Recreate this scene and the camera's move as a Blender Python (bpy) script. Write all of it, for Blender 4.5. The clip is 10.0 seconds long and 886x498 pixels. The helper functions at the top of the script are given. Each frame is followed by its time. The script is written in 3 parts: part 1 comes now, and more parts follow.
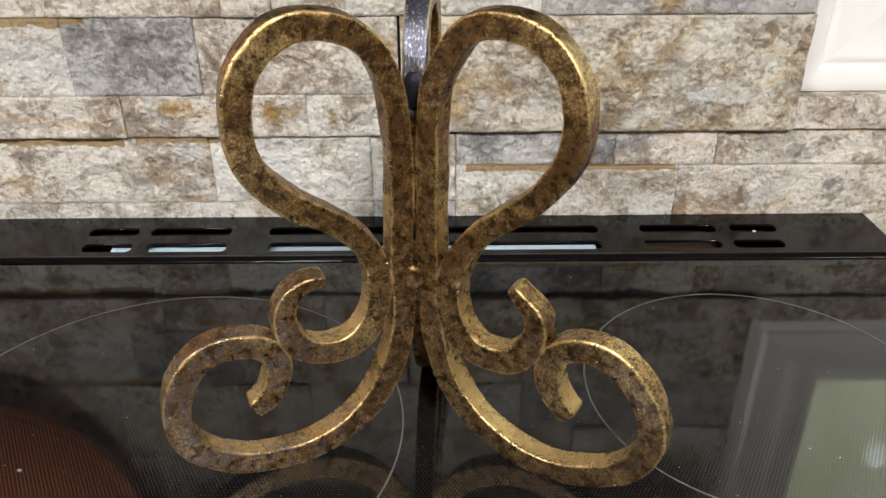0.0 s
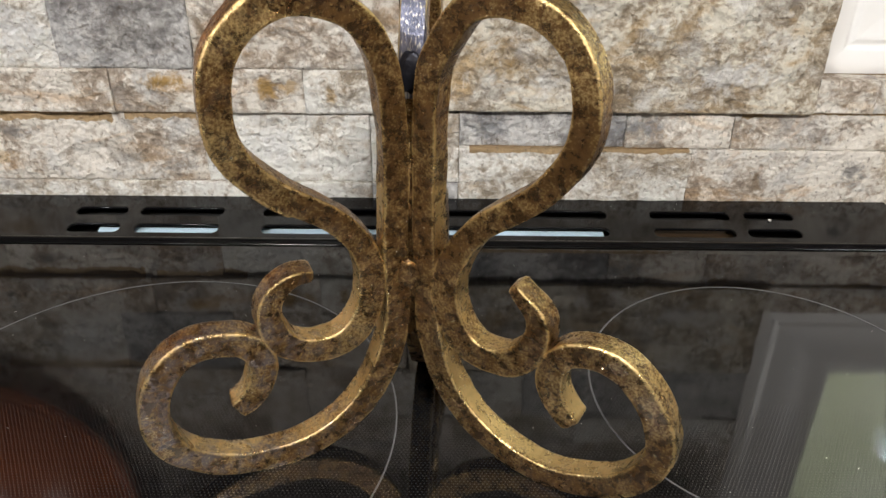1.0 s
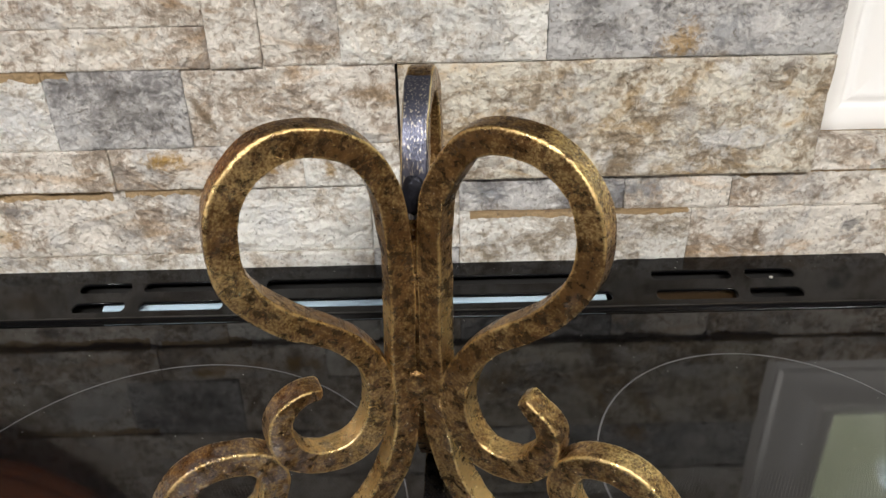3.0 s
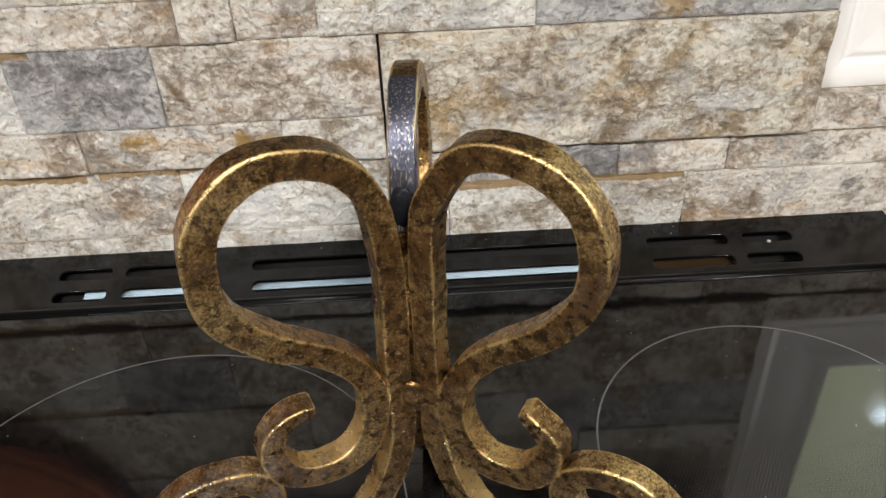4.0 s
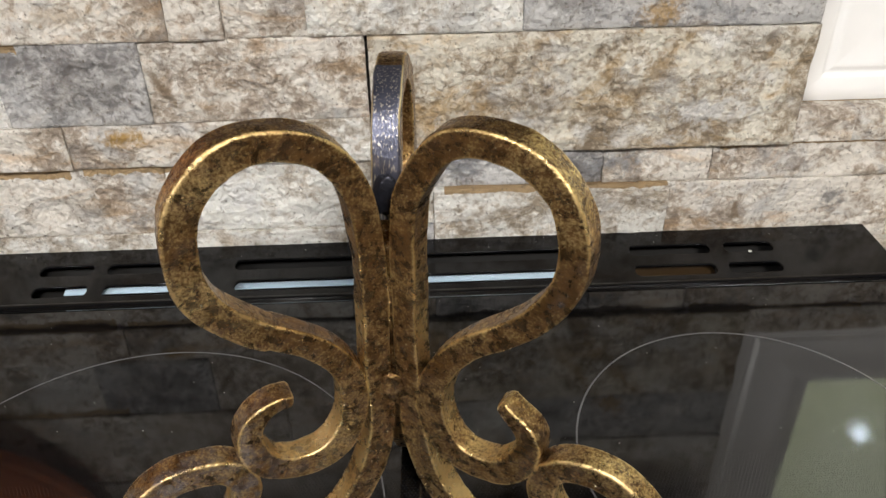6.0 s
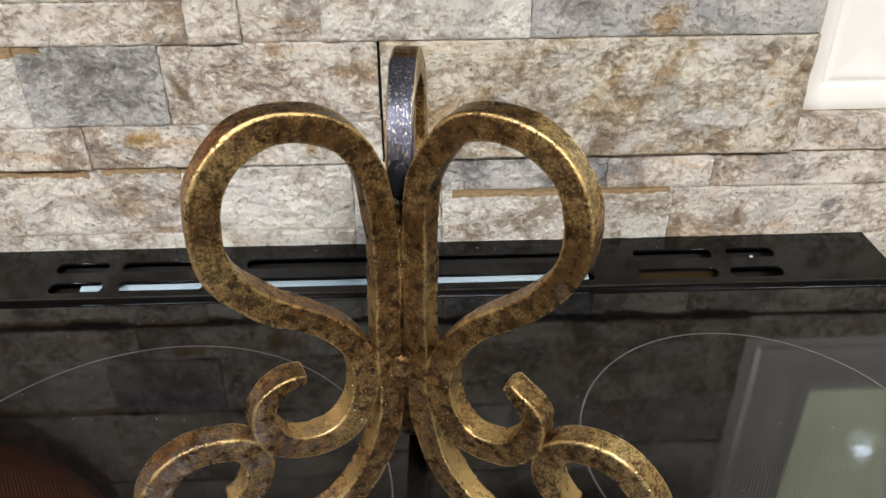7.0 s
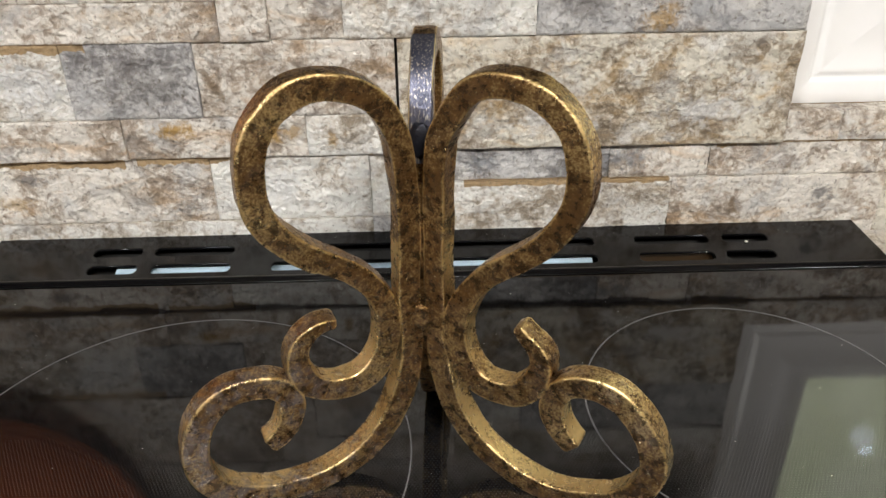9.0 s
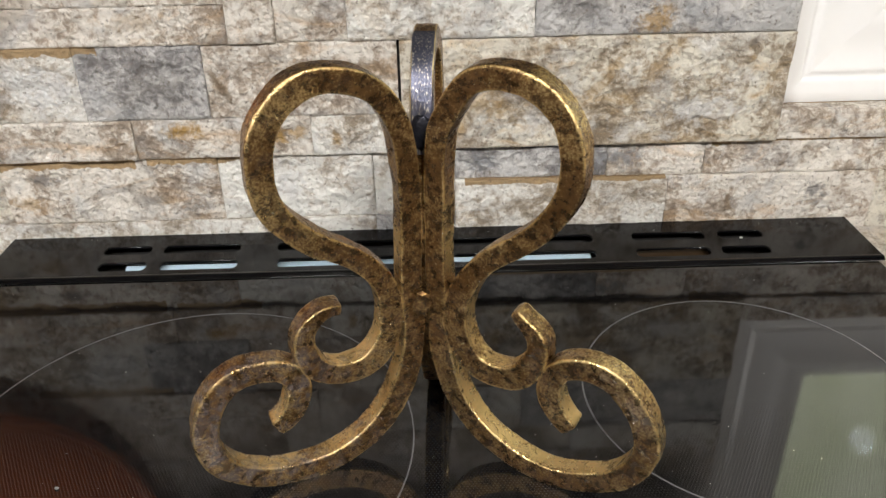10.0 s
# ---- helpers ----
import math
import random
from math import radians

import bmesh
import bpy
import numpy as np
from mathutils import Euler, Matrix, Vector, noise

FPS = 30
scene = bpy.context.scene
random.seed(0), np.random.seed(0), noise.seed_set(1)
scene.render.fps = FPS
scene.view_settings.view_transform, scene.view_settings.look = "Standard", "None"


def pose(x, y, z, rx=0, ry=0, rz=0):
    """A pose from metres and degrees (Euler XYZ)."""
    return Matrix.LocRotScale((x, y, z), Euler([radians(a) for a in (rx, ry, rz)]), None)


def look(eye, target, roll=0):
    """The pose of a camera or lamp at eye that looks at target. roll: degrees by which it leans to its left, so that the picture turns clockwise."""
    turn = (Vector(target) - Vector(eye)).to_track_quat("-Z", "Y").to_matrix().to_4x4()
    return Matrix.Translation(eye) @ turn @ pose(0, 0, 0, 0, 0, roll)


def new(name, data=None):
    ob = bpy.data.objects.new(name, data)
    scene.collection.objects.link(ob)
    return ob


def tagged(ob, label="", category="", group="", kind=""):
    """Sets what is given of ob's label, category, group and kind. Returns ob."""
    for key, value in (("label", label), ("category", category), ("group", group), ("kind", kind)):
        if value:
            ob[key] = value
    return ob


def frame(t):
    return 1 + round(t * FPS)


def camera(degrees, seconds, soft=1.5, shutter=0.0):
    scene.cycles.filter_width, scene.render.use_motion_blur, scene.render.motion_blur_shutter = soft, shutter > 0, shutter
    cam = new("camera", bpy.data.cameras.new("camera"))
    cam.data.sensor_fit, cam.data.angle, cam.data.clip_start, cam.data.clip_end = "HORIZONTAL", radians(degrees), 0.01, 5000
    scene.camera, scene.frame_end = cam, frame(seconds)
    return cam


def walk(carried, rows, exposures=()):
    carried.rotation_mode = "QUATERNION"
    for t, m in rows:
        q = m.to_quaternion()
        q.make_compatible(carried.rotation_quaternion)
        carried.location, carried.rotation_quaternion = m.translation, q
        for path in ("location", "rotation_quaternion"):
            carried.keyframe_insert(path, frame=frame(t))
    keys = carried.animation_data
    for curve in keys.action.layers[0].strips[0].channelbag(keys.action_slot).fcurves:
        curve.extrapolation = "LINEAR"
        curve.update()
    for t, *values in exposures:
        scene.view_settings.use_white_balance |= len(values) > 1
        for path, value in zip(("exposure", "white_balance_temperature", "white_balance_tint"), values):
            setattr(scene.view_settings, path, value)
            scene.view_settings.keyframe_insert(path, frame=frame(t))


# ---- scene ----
cam = camera(57.8, 10.0)
PATH = [
    (0, (0.0080, 0.0986, 0.3114), (0.0140, 1.8570, -0.6406), -0.3),
    (0.5, (0.0060, 0.1167, 0.3068), (0.0080, 1.8539, -0.6837), 0.1),
    (1, (0.0120, 0.1277, 0.3070), (0.0040, 1.8523, -0.7057), 0.4),
    (1.5, (0.0140, 0.1306, 0.3151), (-0.0070, 1.8552, -0.6966), -0.3),
    (2, (0.0110, 0.1344, 0.3232), (-0.0100, 1.8687, -0.6724), -0.8),
    (2.5, (0.0110, 0.1402, 0.3353), (-0.0050, 1.8812, -0.6471), -1.0),
    (2.7, (0.0100, 0.1431, 0.3413), (-0.0020, 1.8850, -0.6410), -1.1),
    (4, (0.0080, 0.1845, 0.3692), (0.0290, 1.8247, -0.7753), -2.8),
    (4.5, (0.0100, 0.1935, 0.3693), (0.0430, 1.8152, -0.8015), -2.6),
    (5, (0.0130, 0.1925, 0.3683), (0.0640, 1.8191, -0.7934), -2.0),
    (5.5, (0.0110, 0.1856, 0.3642), (0.0690, 1.8316, -0.7701), -1.4),
    (7, (0.0060, 0.1558, 0.3536), (0.0540, 1.8523, -0.7047), -0.5),
    (7.5, (0.0020, 0.1438, 0.3523), (0.0410, 1.8510, -0.6887), -0.5),
    (8, (0.0000, 0.1319, 0.3491), (0.0370, 1.8458, -0.6798), -0.5),
    (8.5, (0.0000, 0.1179, 0.3468), (0.0380, 1.8406, -0.6699), -0.6),
    (9, (0.0000, 0.1030, 0.3455), (0.0310, 1.8343, -0.6560), -0.9),
    (9.5, (0.0030, 0.0900, 0.3453), (0.0270, 1.8290, -0.6412), -1.1),
    (10, (0.0010, 0.0830, 0.3441), (0.0240, 1.8259, -0.6362), -1.2),
]
walk(cam, [(t, look(eye, target, roll)) for t, eye, target, roll in PATH])

# ---- light ----
world = bpy.data.worlds.new("world")
scene.world = world
world.use_nodes = True
world.node_tree.nodes["Background"].inputs[0].default_value = (0.9, 0.95, 1.0, 1)
world.node_tree.nodes["Background"].inputs[1].default_value = 0.25
CEILING_Z, FLOOR_Z = 1.50, -0.92


def area_lamp(name, at, target, sx, sy, watts, colour):
    data = bpy.data.lights.new(name, "AREA")
    data.shape, data.size, data.size_y, data.energy, data.color = "RECTANGLE", sx, sy, watts, colour
    ob = new(name, data)
    ob.matrix_world = look(at, target)
    return ob


# two ceiling fittings assumed as the kitchen's light, both out of view
LAMPS = [((-1.15, -0.95, 1.47), 0.30, 41.0, (0.97, 0.98, 1.0)),
         ((0.32, -0.95, 1.47), 0.34, 66.0, (1.0, 0.957, 0.905))]
for (lx, ly, lz), size, watts, colour in LAMPS:
    area_lamp("ceiling_lamp_light", (lx, ly, lz - 0.03), (lx, ly, 0), size, size, watts, colour)
scene.view_settings.exposure = 0.0


# ---- materials ----
class Mat:
    """A node material with short ways to add and join nodes."""

    def __init__(self, name):
        self.m = bpy.data.materials.new(name)
        self.m.use_nodes = True
        self.nt = self.m.node_tree
        self.b = self.nt.nodes["Principled BSDF"]

    def n(self, kind, **ins):
        node = self.nt.nodes.new(kind)
        for k, v in ins.items():
            self.put(node.inputs[k.replace("_", " ")], v)
        return node

    def put(self, sock, v):
        if isinstance(v, bpy.types.NodeSocket):
            self.nt.links.new(v, sock)
        elif isinstance(v, tuple) and len(v) == 3 and sock.type == "RGBA":
            sock.default_value = (*v, 1)
        else:
            sock.default_value = v

    def set(self, **ins):
        for k, v in ins.items():
            self.put(self.b.inputs[k.replace("_", " ")], v)
        return self

    def co(self, offset=None):
        c = self.n("ShaderNodeTexCoord").outputs["Object"]
        if offset is None:
            return c
        mul = self.n("ShaderNodeVectorMath")
        mul.operation = "SCALE"
        self.put(mul.inputs[0], (37.0, 91.0, 53.0))
        self.put(mul.inputs["Scale"], offset)
        add = self.n("ShaderNodeVectorMath")
        self.put(add.inputs[0], c)
        self.put(add.inputs[1], mul.outputs[0])
        return add.outputs[0]

    def noise(self, vec, scale, detail=4.0, rough=0.55, distort=0.0):
        node = self.n("ShaderNodeTexNoise", Vector=vec, Scale=scale, Detail=detail, Roughness=rough, Distortion=distort)
        return node.outputs["Fac"]

    def ramp(self, fac, *stops, ease="LINEAR"):
        node = self.n("ShaderNodeValToRGB", Fac=fac)
        r = node.color_ramp
        r.interpolation = ease
        while len(r.elements) < len(stops):
            r.elements.new(0.5)
        for el, (p, c) in zip(r.elements, stops):
            el.position = p
            el.color = (c, c, c, 1) if isinstance(c, (int, float)) else (*c, 1)
        return node.outputs["Color"]

    def mix(self, fac, a, b, mode="MIX"):
        node = self.n("ShaderNodeMix")
        node.data_type, node.blend_type = "RGBA", mode
        self.put(node.inputs[0], fac)
        self.put(node.inputs[6], a)
        self.put(node.inputs[7], b)
        return node.outputs[2]

    def math(self, op, a, b=0.0, c=0.0):
        node = self.n("ShaderNodeMath")
        node.operation = op
        for i, v in enumerate((a, b, c)):
            self.put(node.inputs[i], v)
        return node.outputs[0]

    def bump(self, height, strength=0.3, distance=0.001):
        node = self.n("ShaderNodeBump", Strength=strength, Distance=distance, Height=height)
        self.put(self.b.inputs["Normal"], node.outputs[0])
        return self


def plain(name, colour, rough=0.5, metal=0.0, grain=200.0, spread=0.08, relief=0.15):
    """A plain surface with faint mottling and fine relief."""
    k = Mat(name)
    c = k.co()
    f = k.noise(c, grain, 3)
    g = k.noise(c, grain / 12, 3)
    dark = tuple(v * (1 - spread * 2) for v in colour)
    k.set(Base_Color=k.mix(k.math("MULTIPLY", k.math("ADD", f, g), 0.5), dark, tuple(min(1, v * (1 + spread)) for v in colour)),
          Metallic=metal, Roughness=k.ramp(g, (0.3, rough * 0.85), (0.7, min(1, rough * 1.15))))
    return k.bump(f, relief, 0.0006).m


# stains and mineral patches of the cladding: x, z, half width, half height, lean, colour, strength
OCHRE, GREY, BLUE, CHALK, UMBER = (0.43, 0.26, 0.075), (0.24, 0.225, 0.215), (0.27, 0.28, 0.30), (0.84, 0.82, 0.79), (0.20, 0.135, 0.075)
STAINS = [(-0.2065, 0.1037, 0.020, 0.008, 0.0, OCHRE, 0.95), (-0.1290, 0.0970, 0.010, 0.012, 0.3, OCHRE, 0.9), (-0.1120, 0.0990, 0.012, 0.007, -0.6, OCHRE, 0.7),
          (-0.0790, 0.0920, 0.008, 0.007, 0.0, OCHRE, 0.7), (-0.3116, 0.1414, 0.034, 0.026, 0.0, CHALK, 0.85), (-0.2263, 0.1450, 0.050, 0.032, 0.0, GREY, 0.55),
          (0.0453, 0.1208, 0.020, 0.020, 0.3, OCHRE, 0.5), (0.1880, 0.1480, 0.010, 0.034, -0.8, OCHRE, 0.42), (0.1450, 0.1400, 0.008, 0.030, -0.8, OCHRE, 0.42),
          (0.0450, 0.0660, 0.022, 0.012, 0.0, BLUE, 0.8), (0.1640, 0.0670, 0.032, 0.012, 0.0, BLUE, 0.8), (0.3430, 0.0290, 0.014, 0.016, 0.3, GREY, 0.85),
          (0.2668, 0.0200, 0.004, 0.014, 0.2, UMBER, 0.8), (0.1230, 0.1950, 0.030, 0.014, 0.0, GREY, 0.85), (0.1850, 0.1900, 0.016, 0.018, -0.5, OCHRE, 0.75),
          (0.2150, 0.1960, 0.022, 0.014, 0.0, BLUE, 0.6), (-0.3557, 0.0380, 0.022, 0.008, 0.0, OCHRE, 0.6), (-0.2500, 0.0420, 0.026, 0.014, 0.0, UMBER, 0.45),
          (-0.3350, 0.0600, 0.018, 0.006, 0.0, GREY, 0.8), (-0.2050, 0.0330, 0.018, 0.010, 0.0, GREY, 0.6), (0.1050, 0.1180, 0.026, 0.018, 0.5, UMBER, 0.5),
          (0.2300, 0.1120, 0.050, 0.012, -0.2, CHALK, 0.7), (0.0900, 0.1050, 0.020, 0.014, 0.0, CHALK, 0.6), (-0.0450, 0.1530, 0.018, 0.010, 0.4, UMBER, 0.6),
          (-0.1700, 0.1400, 0.004, 0.024, 0.6, UMBER, 0.7), (-0.1300, 0.0450, 0.030, 0.020, 0.0, CHALK, 0.6), (-0.2300, 0.1950, 0.030, 0.010, 0.2, OCHRE, 0.35)]

# sandy mortar left along the tops of some stones
LEDGES = ((0.030, 0.208, 0.0490, 0.0060), (-0.375, -0.255, 0.0775, 0.0125), (-0.245, -0.165, 0.0775, 0.0105), (-0.40, -0.265, 0.1760, 0.0110),
          (0.25, 0.40, 0.0812, 0.0035), (0.245, 0.262, 0.0812, 0.008), (-0.62, -0.37, 0.0775, 0.012))     # from x, to x, top, height


def stone_material(name, dark, mid, light, rust, veins):
    """Split-face travertine: soft clouds of three tones, white crystal patches, rust veins, fine pits."""
    k = Mat(name)
    c = k.co(k.n("ShaderNodeObjectInfo").outputs["Random"])
    big = k.noise(c, 12, 5, 0.6, 0.8)
    cloud = k.noise(c, 42, 6, 0.62, 0.7)
    fine = k.noise(c, 150, 7, 0.7, 0.5)
    tone = k.math("ADD", k.math("MULTIPLY", big, 0.62), k.math("MULTIPLY", cloud, 0.46))
    tone = k.math("ADD", tone, k.math("MULTIPLY", fine, 0.66))
    col = k.ramp(tone, (0.735, dark), (0.83, mid), (0.895, light), (0.99, tuple(min(0.90, v * 1.12) for v in light)))
    cool = k.ramp(k.noise(c, 19, 4, 0.6, 0.5), (0.53, 0.0), (0.66, 0.55))
    col = k.mix(cool, col, k.mix(cloud, (0.26, 0.26, 0.27), (0.62, 0.62, 0.62)))
    streak = k.n("ShaderNodeMapping", Vector=c)
    streak.inputs["Rotation"].default_value = (0, 0.6, 0)
    streak.inputs["Scale"].default_value = (1.0, 1.0, 2.2)
    rusty = k.ramp(k.noise(streak.outputs[0], 15, 7, 0.66, 1.2), (0.53, 0.0), (0.68, veins))
    col = k.mix(rusty, col, k.mix(fine, rust, tuple(min(1, v * 2.2) for v in rust)))
    chalk = k.ramp(k.noise(c, 36, 8, 0.72, 0.4), (0.55, 0.0), (0.66, 0.7))
    col = k.mix(chalk, col, (0.84, 0.82, 0.78))
    here = k.n("ShaderNodeSeparateXYZ", Vector=k.co())
    wob = k.math("MULTIPLY_ADD", k.noise(k.co(), 95, 8, 0.74, 0.5), 4.6, -2.3)
    for sx, sz, rx, rz, lean, colour, amount in STAINS:
        dz = k.math("SUBTRACT", here.outputs[2], sz)
        dx = k.math("MULTIPLY_ADD", dz, lean, k.math("SUBTRACT", here.outputs[0], sx))
        d = k.math("ADD", k.math("POWER", k.math("DIVIDE", dx, rx), 2.0), k.math("POWER", k.math("DIVIDE", dz, rz), 2.0))
        f = k.ramp(k.math("ADD", k.math("SQRT", d), wob), (0.2, amount), (1.05, 0.0))
        col = k.mix(f, col, k.mix(fine, tuple(v * 0.7 for v in colour), tuple(min(0.9, v * 1.3) for v in colour)))
    rag = k.math("MULTIPLY_ADD", k.noise(k.co(), 55, 5, 0.65), 1.7, -0.25)
    for la, lb, lt, lh in LEDGES:
        up = k.math("GREATER_THAN", here.outputs[2], k.math("SUBTRACT", lt, k.math("MULTIPLY", rag, lh)))
        below = k.math("LESS_THAN", here.outputs[2], lt + 0.0006)
        ends = k.math("LESS_THAN", k.math("ABSOLUTE", k.math("SUBTRACT", here.outputs[0], (la + lb) / 2)), (lb - la) / 2)
        col = k.mix(k.math("MULTIPLY", k.math("MULTIPLY", up, below), ends), col, k.mix(fine, (0.26, 0.17, 0.085), (0.56, 0.40, 0.22)))
    speck = k.ramp(k.noise(c, 260, 5, 0.68), (0.34, 1.0), (0.40, 0.0))
    col = k.mix(k.math("MULTIPLY", speck, 0.7), col, (0.15, 0.115, 0.08))
    crack = k.ramp(k.noise(streak.outputs[0], 46, 6, 0.68, 2.0), (0.482, 0.0), (0.50, 0.55), (0.518, 0.0))
    col = k.mix(k.math("MULTIPLY", crack, k.ramp(big, (0.42, 1.0), (0.54, 0.0))), col, (0.17, 0.125, 0.08))
    k.set(Base_Color=col, Roughness=k.ramp(fine, (0.35, 0.5), (0.65, 0.85)))
    chip = k.n("ShaderNodeTexVoronoi", Vector=c, Scale=260.0)
    h = k.math("ADD", k.math("MULTIPLY", fine, 1.0), k.math("MULTIPLY", k.noise(c, 420, 5, 0.75), 0.5))
    h = k.math("ADD", h, k.math("MULTIPLY", chip.outputs["Distance"], 0.3))
    return k.bump(h, 1.0, 0.0036).m


STONE = {
    "cream": stone_material("stone_cream", (0.32, 0.255, 0.20), (0.53, 0.445, 0.36), (0.78, 0.725, 0.65), (0.40, 0.24, 0.10), 0.45),
    "white": stone_material("stone_white", (0.33, 0.27, 0.20), (0.62, 0.56, 0.48), (0.82, 0.79, 0.735), (0.45, 0.30, 0.14), 0.2),
    "grey": stone_material("stone_grey", (0.20, 0.19, 0.19), (0.37, 0.355, 0.35), (0.58, 0.565, 0.55), (0.38, 0.30, 0.20), 0.15),
    "tan": stone_material("stone_tan", (0.26, 0.20, 0.135), (0.50, 0.42, 0.32), (0.72, 0.67, 0.57), (0.36, 0.23, 0.09), 0.55),
}


def iron_material(name, gold_share):
    """Forged bar, black-brown patina finely speckled with antique gold, greyed on one foot. Worn edges and inner curl
    faces are painted golder, for highlights and light on them.
    """
    k = Mat(name)
    c = k.co()
    edge = k.n("ShaderNodeAttribute")
    edge.attribute_name = "edge"
    speck = k.noise(c, 780, 5, 0.70, 0.3)
    patch = k.noise(c, 190, 5, 0.60, 0.2)
    big = k.noise(c, 26, 4, 0.55)
    s = k.math("ADD", k.math("MULTIPLY", speck, 0.95), k.math("MULTIPLY", patch, 0.32))
    s = k.math("ADD", s, k.math("MULTIPLY", big, 0.50))
    # edge adds gold: wear and painted highlights on edges, painted light on inner faces
    s = k.math("ADD", s, k.math("MULTIPLY", edge.outputs["Fac"], 0.30))
    g = k.ramp(k.math("SUBTRACT", s, 0.445 - gold_share), (0.43, 0.0), (0.66, 1.0))
    gold = k.mix(big, (0.58, 0.375, 0.130), (0.94, 0.715, 0.35))
    umber = k.mix(k.ramp(patch, (0.35, 0.0), (0.65, 1.0)), (0.125, 0.066, 0.025), (0.285, 0.155, 0.055))
    here = k.n("ShaderNodeSeparateXYZ", Vector=c)
    low = k.math("MULTIPLY", k.ramp(here.outputs[2], (0.075, 1.0), (0.150, 0.25)), k.ramp(k.math("ADD", here.outputs[0], 0.5), (0.43, 1.0), (0.485, 0.3)))
    grey = k.math("MULTIPLY", low, k.ramp(k.noise(c, 120, 6, 0.68, 0.6), (0.42, 0.0), (0.60, 1.0)))
    umber = k.mix(grey, umber, (0.135, 0.108, 0.102))
    col = k.mix(k.math("MULTIPLY", g, k.math("MULTIPLY_ADD", grey, -0.62, 1.0)), umber, gold)
    # sparse pale flecks painted in as glints
    fleck = k.ramp(k.noise(c, 480, 2, 0.5), (0.73, 0.0), (0.76, 1.0))
    col = k.mix(fleck, col, (0.92, 0.80, 0.52))
    k.set(Base_Color=col, Metallic=k.math("MULTIPLY_ADD", grey, -0.35, 0.95), Roughness=k.ramp(patch, (0.3, 0.21), (0.7, 0.38)), Coat_Weight=0.14, Coat_Roughness=0.16, Coat_IOR=1.5)
    return k.bump(k.math("ADD", speck, k.math("MULTIPLY", patch, 0.7)), 0.55, 0.0008).m


IRON = iron_material("antique_gold_iron", 0.0)
IRON_GOLD = iron_material("gilded_iron", 0.16)


def cool_lit_material():
    """Blue-grey steel tone with streaks of gold; cool reflected light is put into the colour."""
    k = Mat("cool_lit_steel")
    c = k.co()
    m = k.n("ShaderNodeMapping", Vector=c)
    m.inputs["Scale"].default_value = (1.3, 1.3, 0.05)
    streak = k.noise(m.outputs[0], 900, 2, 0.5)
    col = k.mix(k.noise(c, 90, 4), (0.018, 0.020, 0.032), (0.13, 0.135, 0.185))
    col = k.mix(k.ramp(streak, (0.56, 0.0), (0.68, 0.6)), col, (0.55, 0.50, 0.40))
    edge = k.n("ShaderNodeAttribute")
    edge.attribute_name = "edge"
    col = k.mix(k.ramp(edge.outputs["Fac"], (0.42, 0.0), (0.75, 0.9)), col, (0.72, 0.58, 0.32))
    k.set(Base_Color=col, Metallic=0.75, Roughness=0.36)
    return k.bump(k.math("ADD", streak, k.noise(c, 300, 3, 0.6)), 0.28, 0.0008).m


COOL_STEEL = cool_lit_material()
WELD = plain("burnt_weld", (0.035, 0.037, 0.050), 0.38, 0.7, 300, 0.25, 0.8)


def glass_material():
    """Black ceramic glass with a fine staggered print of grey dots and faint smears."""
    k = Mat("black_ceramic_glass")
    c = k.co()
    sep = k.n("ShaderNodeSeparateXYZ", Vector=c)
    px, py = 0.0021, 0.0018
    row = k.math("FLOOR", k.math("DIVIDE", sep.outputs[1], py))
    shift = k.math("MULTIPLY", k.math("MODULO", row, 2.0), 0.5)
    u = k.math("SUBTRACT", k.math("FRACT", k.math("ADD", k.math("DIVIDE", sep.outputs[0], px), shift)), 0.5)
    v = k.math("SUBTRACT", k.math("FRACT", k.math("DIVIDE", sep.outputs[1], py)), 0.5)
    d = k.math("SQRT", k.math("ADD", k.math("POWER", u, 2.0), k.math("POWER", v, 2.0)))
    dot = k.ramp(d, (0.15, 1.0), (0.22, 0.0))
    area = k.ramp(sep.outputs[1], (0.43, 1.0), (0.55, 0.0))
    dot = k.math("MULTIPLY", dot, area)
    smear = k.noise(c, 26, 5, 0.6, 1.0)
    k.set(Base_Color=k.mix(dot, (0.003, 0.003, 0.0033), (0.040, 0.038, 0.036)),
          Roughness=k.ramp(smear, (0.35, 0.035), (0.75, 0.085)), IOR=1.53,
          Coat_Weight=k.ramp(smear, (0.4, 0.0), (0.8, 0.03)), Coat_Roughness=0.4, Coat_IOR=1.3)
    return k.m


GLASS = glass_material()
ENAMEL = Mat("black_enamel")
_c = ENAMEL.co()
ENAMEL.set(Base_Color=ENAMEL.mix(ENAMEL.ramp(ENAMEL.noise(_c, 700, 2, 0.5), (0.74, 0.0), (0.80, 0.6)), (0.003, 0.003, 0.0035), (0.20, 0.19, 0.18)),
           Roughness=ENAMEL.ramp(ENAMEL.noise(_c, 40, 4), (0.3, 0.10), (0.7, 0.18)), IOR=1.31)
ENAMEL.bump(ENAMEL.noise(_c, 18, 3), 0.12, 0.004)
ENAMEL = ENAMEL.m
RING = plain("grey_print", (0.10, 0.10, 0.105), 0.35)
# vent strip: the bluish light it mirrors is put into this colour
BRIGHT = plain("bluish_lit_strip", (0.52, 0.67, 0.78), 0.35, 0.0, 90, 0.04, 0.05)
# near-black colour of the vent channel and of the bar in the joint
NEAR_BLACK = plain("dark_cavity", (0.012, 0.011, 0.010), 0.7)
RUSTY = plain("brown_duct_metal", (0.06, 0.036, 0.016), 0.45, 0.4)
GLOSS_WHITE = plain("gloss_white_paint", (0.86, 0.85, 0.84), 0.24, 0.0, 60, 0.02, 0.06)
